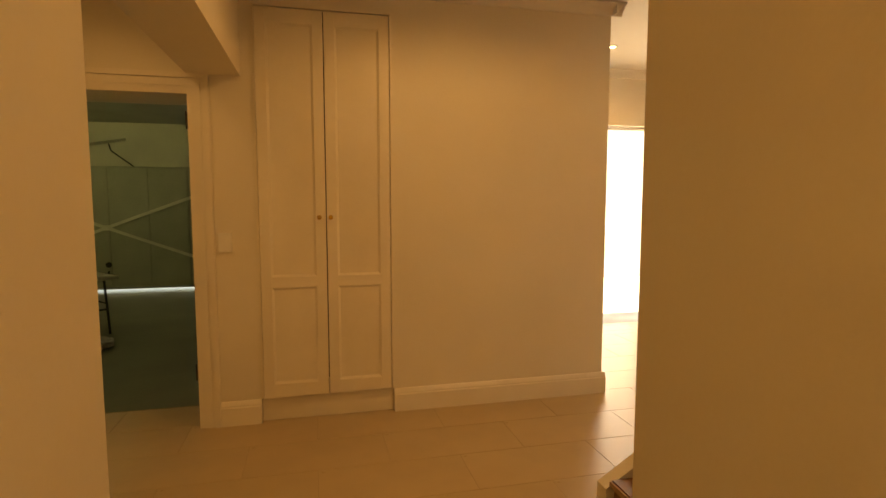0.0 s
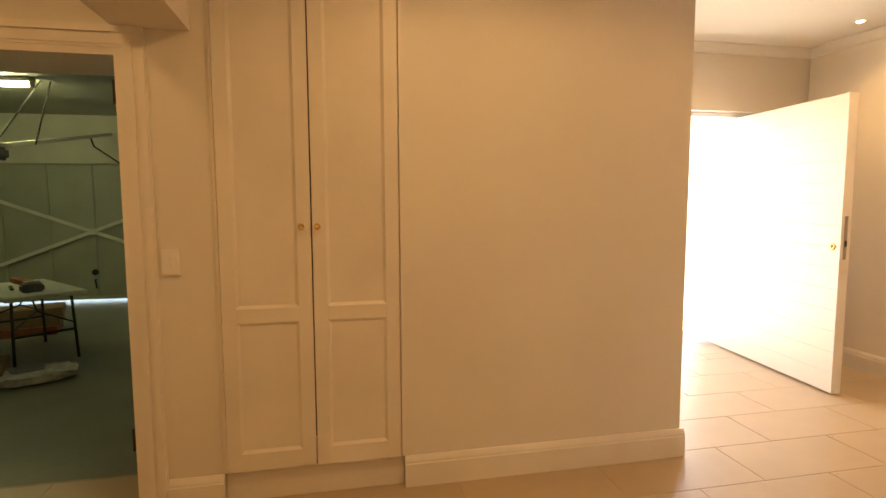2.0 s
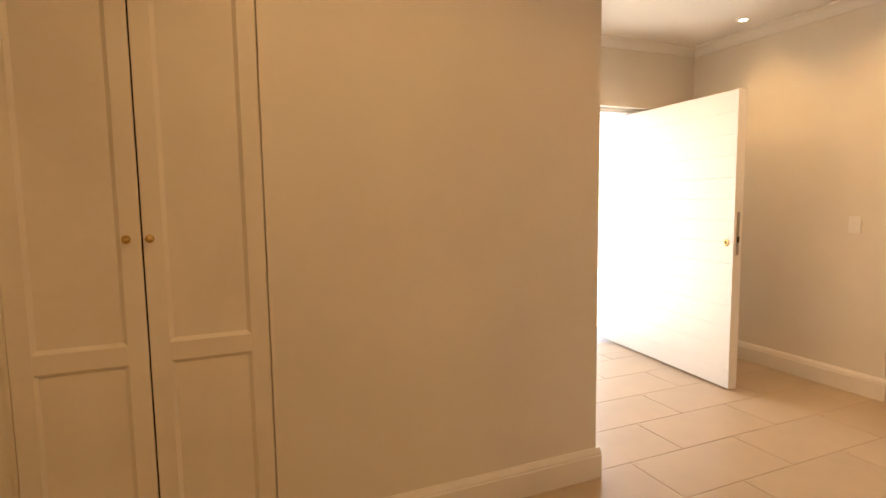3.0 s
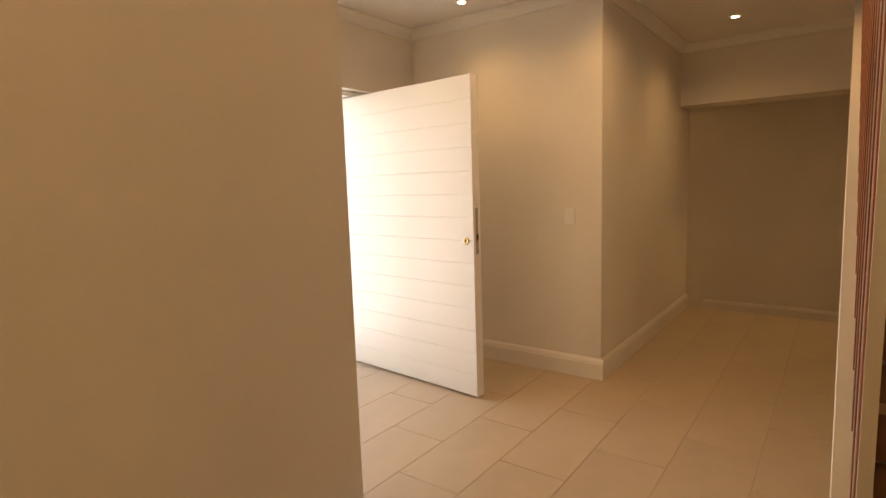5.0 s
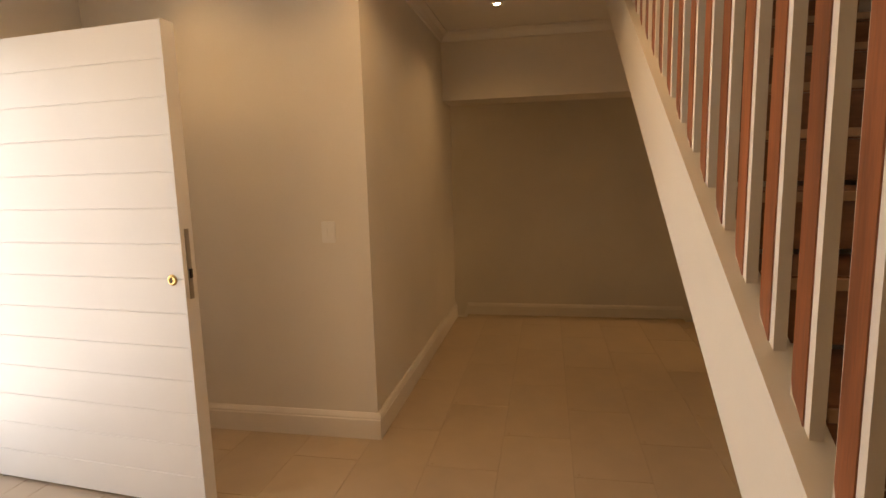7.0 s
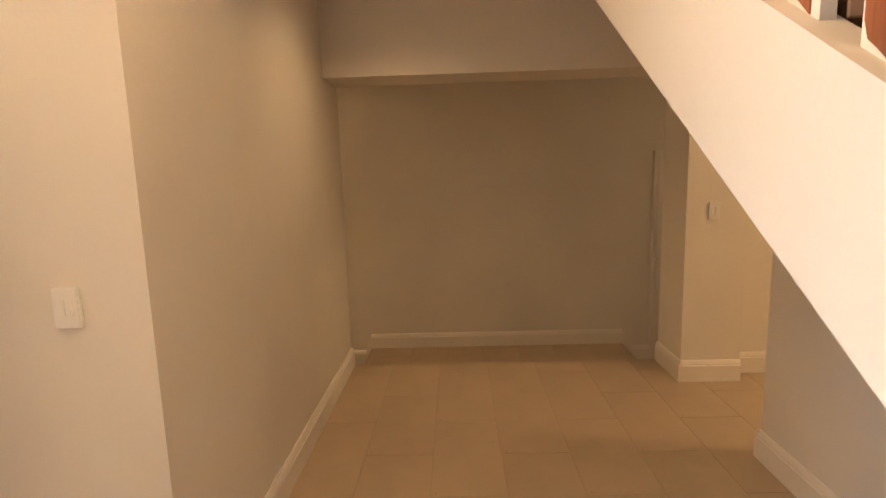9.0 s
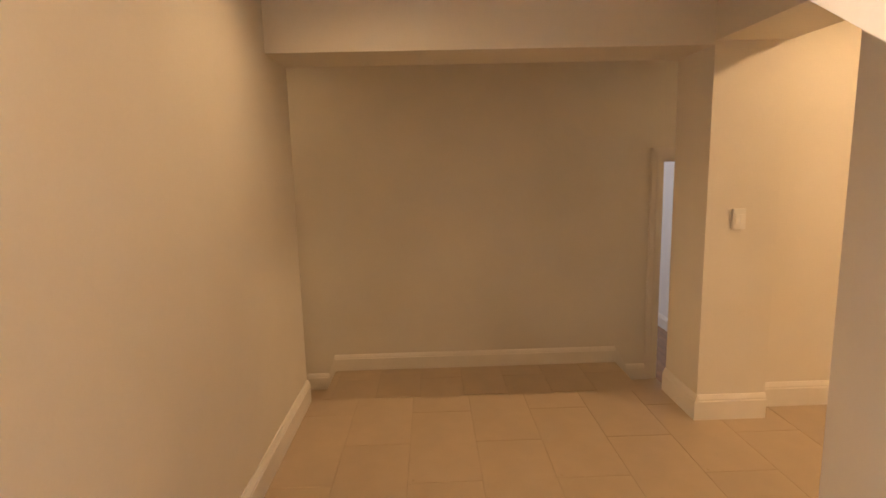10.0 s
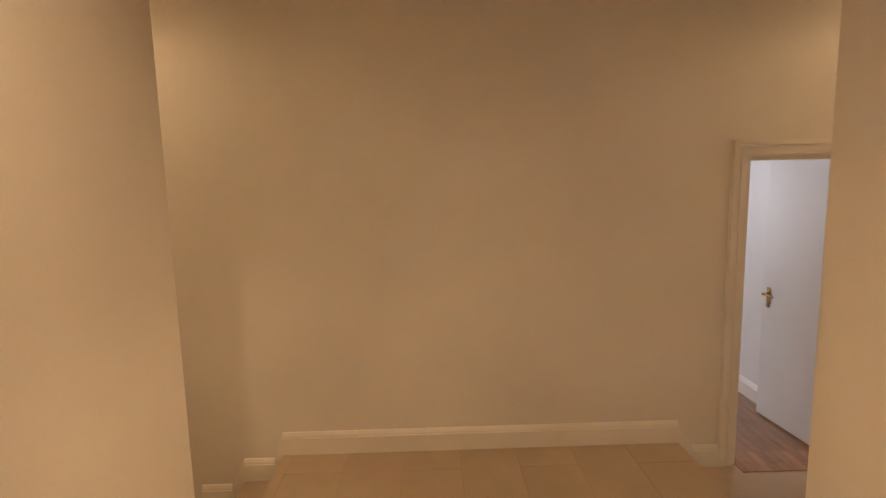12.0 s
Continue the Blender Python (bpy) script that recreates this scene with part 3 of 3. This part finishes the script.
part("contents", bbox(-0.07, 0.07, -0.045, 0.045, 0.07, 0.10, 0.012, 2), BAG, bsk)
for i, (xx, yy, rz, l, mt, lab) in enumerate(((-2.95, 6.93, 131, 0.55, REDW, "red-brown timber offcut lying on the table"), (-2.93, 6.66, 120, 0.28, BLACK, "thin dark bar lying on the table"))):
    o = tagged(new("timber_offcut" if i == 0 else "metal_bar", mesh("offcut", bbox(-l / 2, l / 2, -0.05 + 0.035 * i, 0.05 - 0.035 * i, 0, 0.05 - 0.035 * i, 0.004), mt)), lab, "offcut" if i == 0 else "bar")
    o.matrix_world = pose(xx, yy, tb, 0, 0, rz)
o = tagged(new("leaflet", mesh("leaflet", bbox(-0.07, 0.07, -0.05, 0.05, 0, 0.003, 0.001), YELLOW)), "small yellow card lying on the table", "card")
o.matrix_world = pose(-2.72, 6.55, tb, 0, 0, 100)
st = thing("stacked_boards", "brown boards stacked on the floor behind the table", "boards", pose(-3.5, 7.6, GZ, 0, 0, 15))
for i in range(3):
    part("board", bbox(-0.5, 0.5, -0.2, 0.2, i * 0.1, i * 0.1 + 0.095, 0.006, 1, pose(0.02 * i, 0.01 * i, 0, 0, 0, 2 * i)), CARD if i else REDW, st)

# ---- outdoors ----
gb = bmesh.new()
for b in ((-1500, 1500, 5.3, 1500), (-1500, -6.2, -1500, 5.3), (13, 1500, -1500, 5.3), (-6.2, 13, -1500, -3)):
    vs = [gb.verts.new(v) for v in ((b[0], b[2], -0.29), (b[1], b[2], -0.29), (b[1], b[3], -0.29), (b[0], b[3], -0.29))]
    gb.faces.new(vs)
tagged(new("ground", mesh("ground", gb, PAVE)), "pale paved ground outside the house", "ground", "", "structure")
setting("pavement", [(1.0, 6.5, 5.3, 8.6, -0.29, -0.03)], PAVE, "pale paved porch outside the front door", "pavement")
# Made-up wall: covers the sky beyond the door and bounces sun inward.
setting("wall_boundary", [(0.8, 14, 10.5, 10.7, -0.29, 3.6)], OUTWALL, "added white wall closing the view from the front doorway", "wall")

# ---- floor tiles and planks ----
TL, TW, GAP = 0.75, 0.365, 0.0024


def tiled(parent, x0, x1, y0, y1, z, xs, ys, name="tile", mat=TILE, tl=TL, tw=TW, gap=GAP, skip=None):
    shared = {}
    j0 = math.floor((y0 - ys) / tw)
    y = ys + j0 * tw
    j = j0
    while y < y1:
        x = xs + (j % 2) * tl / 2
        x -= math.ceil((x - x0) / tl) * tl
        while x < x1:
            a, b, c, d = max(x, x0), min(x + tl, x1), max(y, y0), min(y + tw, y1)
            if b - a > 0.03 and d - c > 0.03 and not (skip and skip((a + b) / 2, (c + d) / 2)):
                key = (round(b - a, 3), round(d - c, 3))
                if key not in shared:
                    w, h = (b - a) / 2 - gap / 2, (d - c) / 2 - gap / 2
                    bm = bmesh.new()
                    lo = [bm.verts.new((sx * w, sy * h, -0.006)) for sx, sy in ((-1, -1), (1, -1), (1, 1), (-1, 1))]
                    mi = [bm.verts.new((sx * w, sy * h, -0.0012)) for sx, sy in ((-1, -1), (1, -1), (1, 1), (-1, 1))]
                    hi = [bm.verts.new((sx * (w - 0.0012), sy * (h - 0.0012), 0)) for sx, sy in ((-1, -1), (1, -1), (1, 1), (-1, 1))]
                    bm.faces.new(hi)
                    for p, q in ((lo, mi), (mi, hi)):
                        for k in range(4):
                            bm.faces.new((p[k], p[(k + 1) % 4], q[(k + 1) % 4], q[k]))
                    shared[key] = mesh(name, bm, mat)
                t = new(name, shared[key])
                t.parent = parent
                t.location = ((a + b) / 2, (c + d) / 2, z)
            x += tl
        y += tw
        j += 1


under_wall = lambda x, y: (0.73 < y < 1.0 and 1.35 < x < 5.2) or (y < 0.73 and (x < -0.7 or 0.75 < x < 5.0))
tiled(floor, -1.85, XO, -0.9, 3.395, 0.0, 1.41, 2.30, skip=under_wall)
tiled(floor, 1.906, 4.28, 3.395, 5.0, 0.0, 1.41, 2.30)
tiled(floor, 2.3, 3.88, 5.0, 5.3, 0.0, 1.41, 2.30)
tiled(floor, -1.85, -0.784, 3.397, 3.74, 0.0, -1.3, 3.395)
tiled(landing, 7.14, 8.305, 0.82, 3.44, LOW, 7.3, 0.82)
tiled(step_top, XO, 7.14, 0.82, 3.44, -0.175, 6.9, 0.82, tl=0.365, tw=0.75)
tiled(bedfloor, 8.45, 11.0, -0.4, 1.4, -0.53, 8.3, -0.4, "plank", PLANK, 1.2, 0.12, 0.002)
tiled(bedfloor, 8.20, 8.45, -0.272, 0.419, -0.524, 8.3, -0.4, "plank", PLANK, 1.2, 0.12, 0.002)
